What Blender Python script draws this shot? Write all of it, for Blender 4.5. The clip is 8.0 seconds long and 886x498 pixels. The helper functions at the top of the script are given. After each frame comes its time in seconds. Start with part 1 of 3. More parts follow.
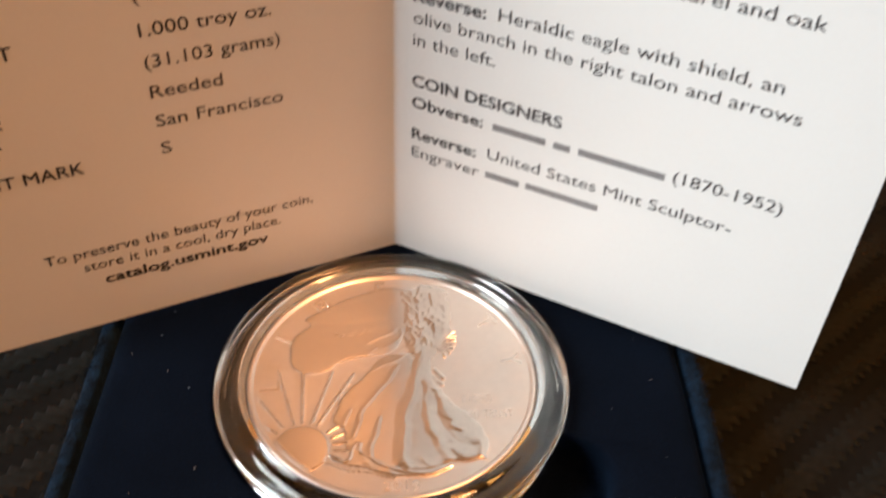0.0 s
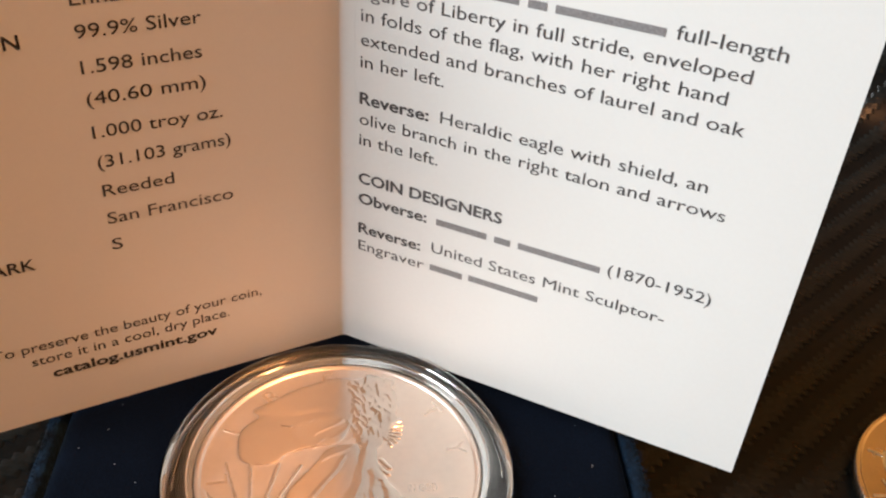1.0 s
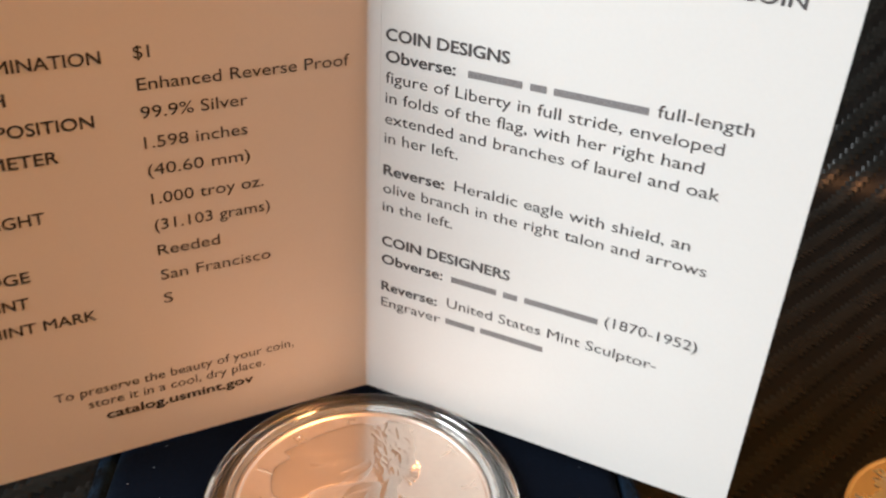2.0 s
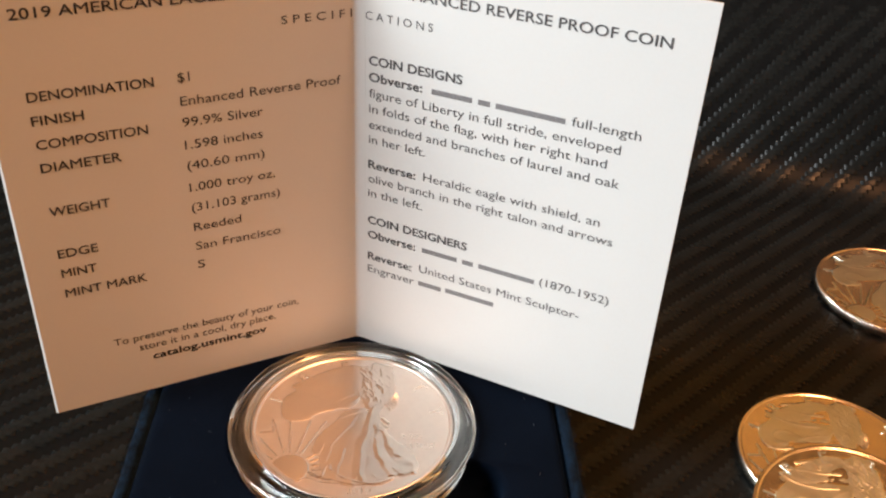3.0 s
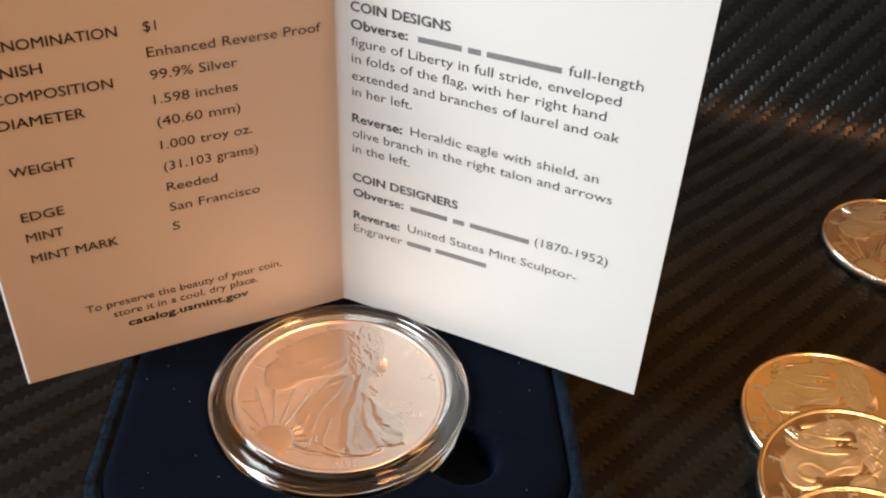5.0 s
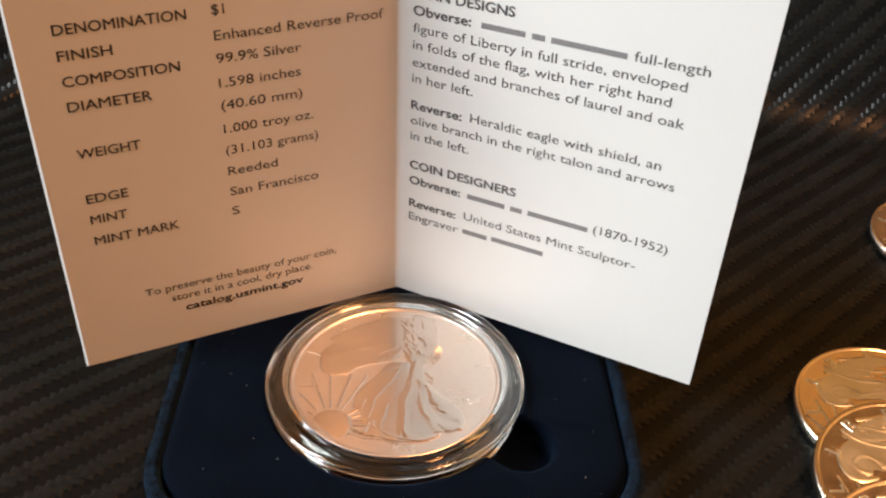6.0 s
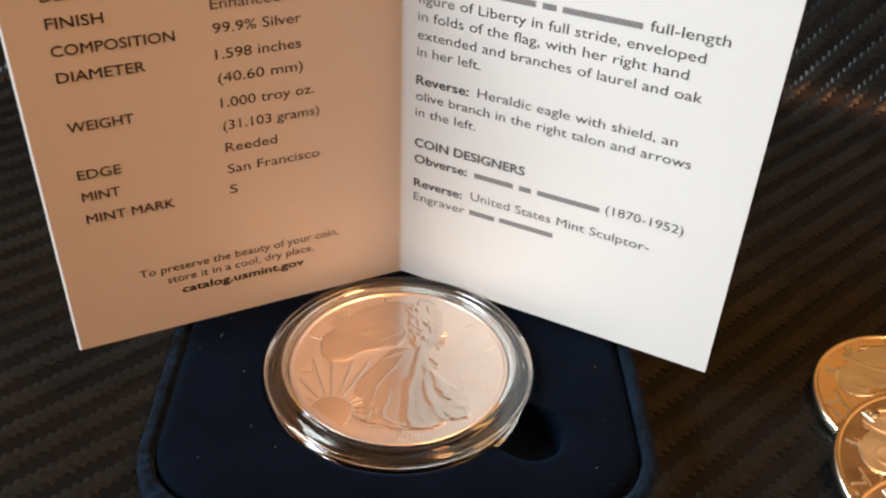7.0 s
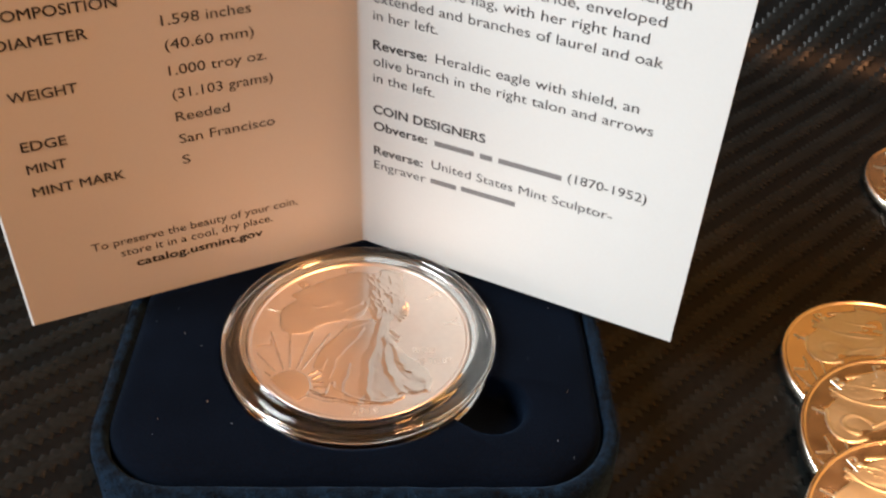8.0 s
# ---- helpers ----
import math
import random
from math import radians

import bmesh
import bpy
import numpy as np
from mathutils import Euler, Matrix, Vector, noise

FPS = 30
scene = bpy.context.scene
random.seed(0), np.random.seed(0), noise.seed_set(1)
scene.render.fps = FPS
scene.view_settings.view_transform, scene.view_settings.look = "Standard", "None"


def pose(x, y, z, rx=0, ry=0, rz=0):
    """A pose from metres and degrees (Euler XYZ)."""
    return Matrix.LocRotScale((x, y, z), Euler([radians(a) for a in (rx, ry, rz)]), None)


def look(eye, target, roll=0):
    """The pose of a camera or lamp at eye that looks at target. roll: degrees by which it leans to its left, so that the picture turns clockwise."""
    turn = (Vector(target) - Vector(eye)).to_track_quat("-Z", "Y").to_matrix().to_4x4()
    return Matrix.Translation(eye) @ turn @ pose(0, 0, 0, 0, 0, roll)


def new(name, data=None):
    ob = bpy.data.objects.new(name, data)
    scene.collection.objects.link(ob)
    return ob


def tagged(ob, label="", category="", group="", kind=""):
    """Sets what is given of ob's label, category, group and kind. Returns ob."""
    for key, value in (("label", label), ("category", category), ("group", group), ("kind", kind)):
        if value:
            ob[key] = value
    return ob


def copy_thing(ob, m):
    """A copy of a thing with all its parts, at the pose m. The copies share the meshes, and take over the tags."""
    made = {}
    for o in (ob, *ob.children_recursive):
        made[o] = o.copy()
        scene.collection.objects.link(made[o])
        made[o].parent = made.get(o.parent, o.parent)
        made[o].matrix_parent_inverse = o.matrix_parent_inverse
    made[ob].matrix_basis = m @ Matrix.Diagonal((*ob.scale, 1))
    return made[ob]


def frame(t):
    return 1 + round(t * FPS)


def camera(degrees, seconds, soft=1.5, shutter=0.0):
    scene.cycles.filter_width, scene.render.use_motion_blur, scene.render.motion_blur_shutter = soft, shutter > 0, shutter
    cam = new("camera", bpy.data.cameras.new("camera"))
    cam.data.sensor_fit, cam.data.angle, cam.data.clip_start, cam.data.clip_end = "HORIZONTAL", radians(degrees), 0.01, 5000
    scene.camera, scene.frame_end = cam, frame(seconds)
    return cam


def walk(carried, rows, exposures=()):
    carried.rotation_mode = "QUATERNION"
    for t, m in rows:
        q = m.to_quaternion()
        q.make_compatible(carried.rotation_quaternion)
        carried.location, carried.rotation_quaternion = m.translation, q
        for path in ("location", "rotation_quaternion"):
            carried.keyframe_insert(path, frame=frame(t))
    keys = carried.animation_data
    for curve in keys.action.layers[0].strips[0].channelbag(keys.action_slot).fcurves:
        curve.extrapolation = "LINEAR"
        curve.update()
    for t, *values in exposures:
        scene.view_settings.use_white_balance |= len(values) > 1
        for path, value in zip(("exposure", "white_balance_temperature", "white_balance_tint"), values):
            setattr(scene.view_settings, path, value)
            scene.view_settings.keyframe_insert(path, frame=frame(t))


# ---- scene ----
cam = camera(50.05, 8.0, soft=2.2, shutter=0.5)
PATH = [
    (0, (0.00886, -0.08535, 0.11994), (0.00454, 0.06111, -0.01619), 2.35),
    (0.5, (0.00994, -0.08876, 0.12425), (0.01196, 0.06630, -0.00205), 3.55),
    (1, (0.00972, -0.08776, 0.12393), (0.01460, 0.07024, 0.00140), 4.18),
    (1.5, (0.01162, -0.08890, 0.12583), (0.01282, 0.07348, 0.00907), 3.29),
    (1.7, (0.00990, -0.09296, 0.12757), (0.01010, 0.07459, 0.01836), 3.28),
    (2.8, (0.01513, -0.13315, 0.14802), (0.01461, 0.03282, 0.03643), 2.89),
    (3, (0.01643, -0.13824, 0.15289), (0.01618, 0.02725, 0.04059), 3.07),
    (3.5, (0.00993, -0.13566, 0.14913), (0.01068, 0.02782, 0.03392), 3.48),
    (4, (0.01196, -0.12603, 0.14319), (0.01221, 0.03380, 0.02296), 3.29),
    (4.2, (0.01491, -0.12570, 0.14465), (0.01567, 0.03294, 0.02286), 3.43),
    (5.3, (0.01782, -0.12894, 0.14896), (0.01754, 0.03019, 0.02781), 2.26),
    (5.5, (0.01616, -0.12897, 0.14897), (0.01451, 0.02995, 0.02755), 2.13),
    (6, (0.01014, -0.13097, 0.14568), (0.00753, 0.02880, 0.02539), 2.63),
    (6.5, (0.00830, -0.13080, 0.14559), (0.00497, 0.02883, 0.02514), 2.72),
    (7, (0.01044, -0.12682, 0.13957), (0.00638, 0.03212, 0.01823), 2.50),
    (7.5, (0.01474, -0.12465, 0.14101), (0.01107, 0.03205, 0.01678), 2.37),
    (8, (0.01569, -0.12234, 0.13900), (0.01418, 0.03131, 0.01098), 2.57),
]
walk(cam, [(t, look(eye, target, roll)) for t, eye, target, roll in PATH], [(0.0, 0.0), (8.0, 0.0)])
WINDOW_WATTS, LAMP_WATTS = 44.5, 19.7
COIN_TURN = 6.0
LOOSE_2 = pose(0.1016, -0.0098, 0.0019, 5.1, 0, 0)
LOOSE_3 = pose(0.0963, -0.0315, 0.0031, 8.0, 0, -8)

# ---------------------------------------------------------------- world and light
world = bpy.data.worlds.new("world")
scene.world = world
world.use_nodes = True
wn = world.node_tree
sky = wn.nodes.new("ShaderNodeTexSky")
sky.sky_type, sky.sun_disc = "NISHITA", False
sky.sun_elevation, sky.sun_rotation = radians(35), radians(250)
wn.nodes["Background"].inputs["Strength"].default_value = 0.1
wn.links.new(sky.outputs["Color"], wn.nodes["Background"].inputs["Color"])


def area_lamp(name, at, to, sx, sy, watts, colour):
    data = bpy.data.lights.new(name, "AREA")
    data.shape, data.size, data.size_y, data.energy, data.color = "RECTANGLE", sx, sy, watts, colour
    ob = new(name, data)
    ob.matrix_world = look(at, to)
    return ob


area_lamp("window_daylight", (-1.17, -0.40, 0.85), (0.3, 0.0, 0.25), 0.7, 0.8, WINDOW_WATTS, (0.87, 0.95, 1.0))
area_lamp("warm_ceiling_lamp", (0.55, -0.18, 1.45), (0.05, 0.0, 0.0), 0.3, 0.3, LAMP_WATTS, (1.0, 0.42, 0.16))

# ---------------------------------------------------------------- materials


def material(name, colour, rough=0.5, metal=0.0, spec=0.5, grain=0.0, grain_size=1000.0, stain=0.0, stain_size=60.0,
             bump=0.0, bump_size=2000.0, sheen=0.0, sheen_tint=(1, 1, 1), rough_var=0.0, per_object=0.0, bump_depth=0.0001):
    m = bpy.data.materials.new(name)
    m.use_nodes = True
    nt = m.node_tree
    b = nt.nodes["Principled BSDF"]
    b.inputs["Base Color"].default_value = (*colour, 1)
    b.inputs["Roughness"].default_value = rough
    b.inputs["Metallic"].default_value = metal
    b.inputs["Specular IOR Level"].default_value = spec
    b.inputs["Sheen Weight"].default_value = sheen
    b.inputs["Sheen Roughness"].default_value = 0.4
    b.inputs["Sheen Tint"].default_value = (*sheen_tint, 1)
    co = nt.nodes.new("ShaderNodeTexCoord").outputs["Object"]

    def noise_node(size, detail=4.0):
        n = nt.nodes.new("ShaderNodeTexNoise")
        n.inputs["Scale"].default_value, n.inputs["Detail"].default_value = size, detail
        nt.links.new(co, n.inputs["Vector"])
        return n.outputs["Fac"]

    last = None
    if grain or stain:
        total = None
        for amount, size in ((grain, grain_size), (stain, stain_size)):
            if not amount:
                continue
            r = nt.nodes.new("ShaderNodeMapRange")
            r.inputs["From Min"].default_value, r.inputs["From Max"].default_value = 0.3, 0.7
            r.inputs["To Min"].default_value, r.inputs["To Max"].default_value = 1 - amount, 1 + amount
            nt.links.new(noise_node(size), r.inputs["Value"])
            if total is None:
                total = r.outputs["Result"]
            else:
                k = nt.nodes.new("ShaderNodeMath")
                k.operation = "MULTIPLY"
                nt.links.new(total, k.inputs[0])
                nt.links.new(r.outputs["Result"], k.inputs[1])
                total = k.outputs[0]
        v = nt.nodes.new("ShaderNodeVectorMath")
        v.operation = "SCALE"
        v.inputs[0].default_value = colour
        nt.links.new(total, v.inputs["Scale"])
        nt.links.new(v.outputs["Vector"], b.inputs["Base Color"])
    if rough_var:
        r = nt.nodes.new("ShaderNodeMapRange")
        r.inputs["From Min"].default_value, r.inputs["From Max"].default_value = 0.3, 0.7
        r.inputs["To Min"].default_value, r.inputs["To Max"].default_value = max(rough - rough_var, 0.02), rough + rough_var
        nt.links.new(noise_node(stain_size * 3), r.inputs["Value"])
        nt.links.new(r.outputs["Result"], b.inputs["Roughness"])
    if bump:
        k = nt.nodes.new("ShaderNodeBump")
        k.inputs["Strength"].default_value, k.inputs["Distance"].default_value = bump, bump_depth
        nt.links.new(noise_node(bump_size, 3.0), k.inputs["Height"])
        nt.links.new(k.outputs["Normal"], b.inputs["Normal"])
    return m


paper = material("coated_paper", (0.73, 0.72, 0.69), 0.36, spec=0.42, grain=0.008, grain_size=1500, stain=0.010, stain_size=40, bump=0.05, bump_size=2500)
ink = material("black_ink", (0.035, 0.032, 0.032), 0.5, grain=0.15, grain_size=3000)
bar_ink = material("pale_grey_ink", (0.22, 0.21, 0.21), 0.5, grain=0.2, grain_size=3000)
grey_ink = material("grey_ink", (0.085, 0.08, 0.08), 0.5, grain=0.15, grain_size=3000)
velvet = material("navy_velvet", (0.0014, 0.0029, 0.0064), 0.95, spec=0.03, grain=0.35, grain_size=2500, stain=0.2, stain_size=90, bump=0.6, bump_size=3500, sheen=0.11, sheen_tint=(0.09, 0.26, 0.56), bump_depth=0.0002)
# Rim velvet is bluer than the pad: grazing light put into its colour
rim_velvet = material("grazing_lit_velvet", (0.002, 0.0075, 0.0165), 0.95, spec=0.1, grain=0.7, grain_size=700, stain=0.5, stain_size=200, bump=0.9, bump_size=1800, sheen=0.12, sheen_tint=(0.2, 0.42, 0.75), bump_depth=0.0004)
# Peach tint: warm light from card and lamp is put into the silver
silver = material("frosted_silver", (0.91, 0.81, 0.72), 0.34, metal=1.0, grain=0.02, grain_size=900, bump=0.12, bump_size=5000, rough_var=0.06, stain_size=120, bump_depth=0.00004)
polished_silver = material("polished_silver", (0.87, 0.765, 0.67), 0.22, metal=1.0, grain=0.02, grain_size=900, bump=0.03, bump_size=2500, rough_var=0.03, stain_size=120, bump_depth=0.00004)
# Loose coins: grey devices, warm field, with reflected tones put into both colours
bullion_frost = material("frosted_bullion", (0.66, 0.70, 0.65), 0.36, metal=1.0, grain=0.03, grain_size=900, bump=0.08, bump_size=3000, rough_var=0.05, stain_size=90, bump_depth=0.00004)
bright_silver = material("bullion_silver", (0.72, 0.645, 0.54), 0.24, metal=1.0, grain=0.03, grain_size=700, stain=0.04, stain_size=90, bump=0.04, bump_size=2500, rough_var=0.04, bump_depth=0.00005)
vinyl = material("black_carbon_vinyl", (0.0044, 0.0052, 0.0054), 0.36, spec=0.10, grain=0.3, grain_size=800, stain=0.2, stain_size=25, rough_var=0.08, bump=0.25, bump_size=2500)
weave = material("carbon_weave", (0.0080, 0.0094, 0.0092), 0.29, spec=0.13, grain=0.35, grain_size=900, stain=0.3, stain_size=30, rough_var=0.1, bump=0.7, bump_size=1600)
wall_paint = material("warm_ochre_wall", (0.80, 0.47, 0.13), 0.8, grain=0.05, grain_size=60, stain=0.08, stain_size=2.5, bump=0.1, bump_size=150)
# For the unseen south wall, dark to keep the sheet's reflections dark
dark_wall = material("dark_brown_wall", (0.07, 0.045, 0.03), 0.8, grain=0.1, grain_size=50, stain=0.15, stain_size=3)
ceiling_wood = material("warm_ceiling", (0.22, 0.13, 0.06), 0.7, grain=0.06, grain_size=40, stain=0.1, stain_size=3)
lint = material("lint", (0.80, 0.85, 0.90), 0.8, grain=0.1)

acrylic = bpy.data.materials.new("clear_acrylic")
acrylic.use_nodes = True
ab = acrylic.node_tree.nodes["Principled BSDF"]
ab.inputs["Transmission Weight"].default_value = 1.0
ab.inputs["IOR"].default_value = 1.49
ab.inputs["Roughness"].default_value = 0.03
ab.inputs["Base Color"].default_value = (0.97, 0.98, 0.97, 1)

# ---------------------------------------------------------------- small builders


def mesh_object(name, verts, faces, mat, smooth=True, angle=None):
    me = bpy.data.meshes.new(name)
    me.from_pydata([tuple(v) for v in verts], [], [tuple(f) for f in faces])
    me.validate()
    me.materials.append(mat)
    if smooth:
        me.polygons.foreach_set("use_smooth", [True] * len(me.polygons))
        if angle:
            me.set_sharp_from_angle(angle=radians(angle))
    me.update()
    return new(name, me)


def under(ob, parent, label=""):
    ob.parent = parent
    return tagged(ob, label=label)


def rings(loops, close_last=False, close_first=False):
    """Verts and faces of a skin over equal loops."""
    n = len(loops[0])
    verts = [p for loop in loops for p in loop]
    faces = []
    for a in range(len(loops) - 1):
        for k in range(n):
            faces.append((a * n + k, a * n + (k + 1) % n, (a + 1) * n + (k + 1) % n, (a + 1) * n + k))
    if close_last:
        faces.append(tuple((len(loops) - 1) * n + k for k in range(n)))
    if close_first:
        faces.append(tuple(reversed(range(n))))
    return verts, faces


def lathe(profile, n=160):
    """Loops round z for a profile of (radius, height)."""
    return [[(r * math.cos(2 * math.pi * k / n), r * math.sin(2 * math.pi * k / n), z) for k in range(n)] for r, z in profile]


def box_mesh(name, lo, hi, mat):
    (a, b, c), (d, e, f) = lo, hi
    verts = [(a, b, c), (d, b, c), (d, e, c), (a, e, c), (a, b, f), (d, b, f), (d, e, f), (a, e, f)]
    faces = [(0, 3, 2, 1), (4, 5, 6, 7), (0, 1, 5, 4), (1, 2, 6, 5), (2, 3, 7, 6), (3, 0, 4, 7)]
    return mesh_object(name, verts, faces, mat, smooth=False)


letters = {}


def text_mesh(body, bold=0.0):
    """The flat mesh of a line of writing, its outline and its capital height."""
    key = (body, bold)
    if key not in letters:
        curve = bpy.data.curves.new("writing", "FONT")
        curve.body, curve.offset, curve.resolution_u, curve.fill_mode = body, bold, 3, "FRONT"
        ob = new("writing", curve)
        bpy.context.view_layer.update()
        me = bpy.data.meshes.new_from_object(ob.evaluated_get(bpy.context.evaluated_depsgraph_get()))
        bpy.data.objects.remove(ob)
        bpy.data.curves.remove(curve)
        co = np.array([v.co[:] for v in me.vertices])
        faces = [tuple(p.vertices) for p in me.polygons]
        bpy.data.meshes.remove(me)
        letters[key] = (co, faces)
    return letters[key]


CAP = 0.0


def writing(name, body, x0, x1, z, cap, mat, parent, bold=0.0, lift=0.00006):
    """A line of writing from x0 to x1 on the base line z of a panel (metres)."""
    co, faces = text_mesh(body)
    sx = (x1 - x0) / (co[:, 0].max() - co[:, 0].min())
    sy = cap / CAP
    flat = np.stack([x0 + (co[:, 0] - co[:, 0].min()) * sx, z + co[:, 1] * sy, np.full(len(co), lift)], 1)
    verts, n = flat, len(co)
    if bold:
        shifts = [(-1, 0), (1, 0), (0, 0.7), (0, -0.7)]
        verts = np.concatenate([flat] + [flat + (a * bold * cap, b * bold * cap, 4e-6 * (k + 1)) for k, (a, b) in enumerate(shifts)])
        faces = [tuple(i + n * k for i in q) for k in range(5) for q in faces]
    ob = mesh_object(name, verts, faces, mat, smooth=False)
    return under(ob, parent)


hco, _ = text_mesh("H")
CAP = float(hco[:, 1].max() - hco[:, 1].min())
MM = 0.001
TOP = 0.0144      # height of the velvet pad over the table

# ---------------------------------------------------------------- the setting: table, back and room
BEND_R, RISE, BACK_H, HIGH_R = 0.022, radians(62), 0.085, 0.03


def bend_y(x):
    return 0.1675 - 0.28 * math.hypot(min(max(x, -0.25), 0.35) - 0.02, 0.03)


def sheet_point(x, s):
    """Place and normal of the vinyl sheet at x and at the length s along it, from front to back."""
    y0 = bend_y(x)
    flat = y0 - BEND_R * math.tan(RISE / 2)
    if s <= flat:
        return (x, s, 0.0), (0, 0, 1)
    s -= flat
    if s <= BEND_R * RISE:
        a = s / BEND_R
        return (x, flat + BEND_R * math.sin(a), BEND_R * (1 - math.cos(a))), (0, -math.sin(a), math.cos(a))
    s -= BEND_R * RISE
    y, z = flat + BEND_R * math.sin(RISE), BEND_R * (1 - math.cos(RISE))
    if s <= BACK_H:
        return (x, y + s * math.cos(RISE), z + s * math.sin(RISE)), (0, -math.sin(RISE), math.cos(RISE))
    s -= BACK_H
    y, z = y + BACK_H * math.cos(RISE), z + BACK_H * math.sin(RISE)
    if s <= HIGH_R * RISE:
        a = RISE - s / HIGH_R
        return (x, y + HIGH_R * (math.sin(RISE) - math.sin(a)), z + HIGH_R * (math.cos(a) - math.cos(RISE))), (0, -math.sin(a), math.cos(a))
    s -= HIGH_R * RISE
    return (x, y + HIGH_R * math.sin(RISE) + s, z + HIGH_R * (1 - math.cos(RISE))), (0, 0, 1)


xs = np.concatenate([np.linspace(-1.2, -0.32, 6), np.linspace(-0.25, 0.35, 49), np.linspace(0.45, 1.2, 6)])
ss = np.concatenate([np.linspace(-1.2, -0.15, 6), np.linspace(-0.1, 0.08, 12), np.linspace(0.085, 0.30, 70), np.linspace(0.33, 1.25, 5)])
verts = [sheet_point(float(a), float(b))[0] for b in ss for a in xs]
nx = len(xs)
faces = [(j * nx + i, j * nx + i + 1, (j + 1) * nx + i + 1, (j + 1) * nx + i) for j in range(len(ss) - 1) for i in range(nx - 1)]
verts += [(-1.2, -1.2, -0.02), (1.2, -1.2, -0.02), (1.2, 1.2, -0.02), (-1.2, 1.2, -0.02)]
faces.append((len(verts) - 1, len(verts) - 2, len(verts) - 3, len(verts) - 4))
table = mesh_object("ground", verts, faces, vinyl)
tagged(table, "glossy black carbon-fibre vinyl sheet that bends up at its back", "table covering", kind="structure")

# Twill ribs: rows of short raised threads, stacked along diagonals
rng = np.random.default_rng(7)
RIB, RIB_DIR = 0.0072, radians(43)
STEP = 0.0014
STEP_X = STEP / math.tan(RIB_DIR)
PERIOD_X = RIB / math.sin(RIB_DIR)
tv, tf = [], []
row0, row1 = int(-0.075 / STEP), int(0.225 / STEP)
ARC = [(-1.0, -0.05), (-0.9, 0.55), (-0.55, 0.92), (0.0, 1.0), (0.55, 0.94), (0.9, 0.6), (1.0, -0.05)]
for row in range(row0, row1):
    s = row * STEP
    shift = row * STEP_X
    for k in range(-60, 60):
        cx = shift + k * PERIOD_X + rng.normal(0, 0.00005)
        if not -0.15 < cx < 0.215:
            continue
        if -0.036 < cx < 0.037 and -0.028 < s < 0.03:
            continue
        half = PERIOD_X * 0.26 * (1 + rng.normal(0, 0.04))
        # Threads flatten past the bend, standing in for dark, unfocused distance
        soft_focus = min(1.0, max(0.05, 1 - (s - bend_y(cx) - 0.012) / 0.05))
        # Extra height at the bend shapes a stronger highlight there
        bend_glint = max(0.0, 1 - abs(s - bend_y(cx) - 0.002) / 0.022)
        high = (0.00027 + 0.00022 * bend_glint) * soft_focus * (1 + rng.normal(0, 0.05))
        skew = -0.12
        base = len(tv)
        for a, h in ARC:
            for w, d in ((-0.5, 0.96), (-0.3, 0.993), (0.0, 1.0), (0.3, 0.993), (0.5, 0.96)):
                x = cx + a * half
                p, n = sheet_point(x, s + w * STEP * 1.14 + a * half * skew)
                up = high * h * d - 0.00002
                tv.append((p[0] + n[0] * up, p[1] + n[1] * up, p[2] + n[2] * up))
        for i in range(len(ARC) - 1):
            for j in range(4):
                q = base + i * 5 + j
                tf.append((q, q + 5, q + 6, q + 1))
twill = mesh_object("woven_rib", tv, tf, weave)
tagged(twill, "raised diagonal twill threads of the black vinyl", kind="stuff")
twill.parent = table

W_ = 1.2
for nm, lo, hi in (("wall_north", (-W_, W_, -0.02), (W_, W_ + 0.1, 1.6)), ("wall_east", (W_, -W_ - 0.1, -0.02), (W_ + 0.1, W_ + 0.1, 1.6))):
    tagged(box_mesh(nm, lo, hi, wall_paint), "plain warm ochre painted wall", "wall", kind="structure")


def pierced_wall(name, blocks, mat, label):
    """A wall of four blocks round a window opening."""
    v, f = [], []
    for (a, b, c), (d, e, g) in blocks:
        o = len(v)
        v += [(a, b, c), (d, b, c), (d, e, c), (a, e, c), (a, b, g), (d, b, g), (d, e, g), (a, e, g)]
        f += [tuple(o + i for i in q) for q in ((0, 3, 2, 1), (4, 5, 6, 7), (0, 1, 5, 4), (1, 2, 6, 5), (2, 3, 7, 6), (3, 0, 4, 7))]
    return tagged(mesh_object(name, v, f, mat, smooth=False), label, "wall", kind="structure")


pierced_wall("wall_west", [((-W_ - 0.1, -W_ - 0.1, -0.02), (-W_, -0.8, 1.6)), ((-W_ - 0.1, 0.0, -0.02), (-W_, W_ + 0.1, 1.6)),
                           ((-W_ - 0.1, -0.8, -0.02), (-W_, 0.0, 0.4)), ((-W_ - 0.1, -0.8, 1.3), (-W_, 0.0, 1.6))], wall_paint, "plain warm ochre wall with a window opening")
# Unseen wall added behind the camera, toned to darken the rising sheet's reflections
tagged(box_mesh("wall_south", (-W_, -W_ - 0.1, -0.02), (W_, -W_, 1.6), dark_wall), "unseen dark brown wall that keeps reflections in the vinyl dark", "wall", kind="structure")
# Unseen ceiling closing the room, darkened so the ribs mirror less of it
tagged(box_mesh("ceiling", (-W_ - 0.1, -W_ - 0.1, 1.6), (W_ + 0.1, W_ + 0.1, 1.7), ceiling_wood), "unseen dark ceiling that limits reflections on the weave", "ceiling", kind="structure")

# ---------------------------------------------------------------- presentation box
BOX = pose(0.0004, 0.002, 0, 0, 0, 3.5)
box = new("presentation_box")
box.matrix_world = BOX
tagged(box, "open navy velvet coin presentation box on black vinyl", "box")
N = 288


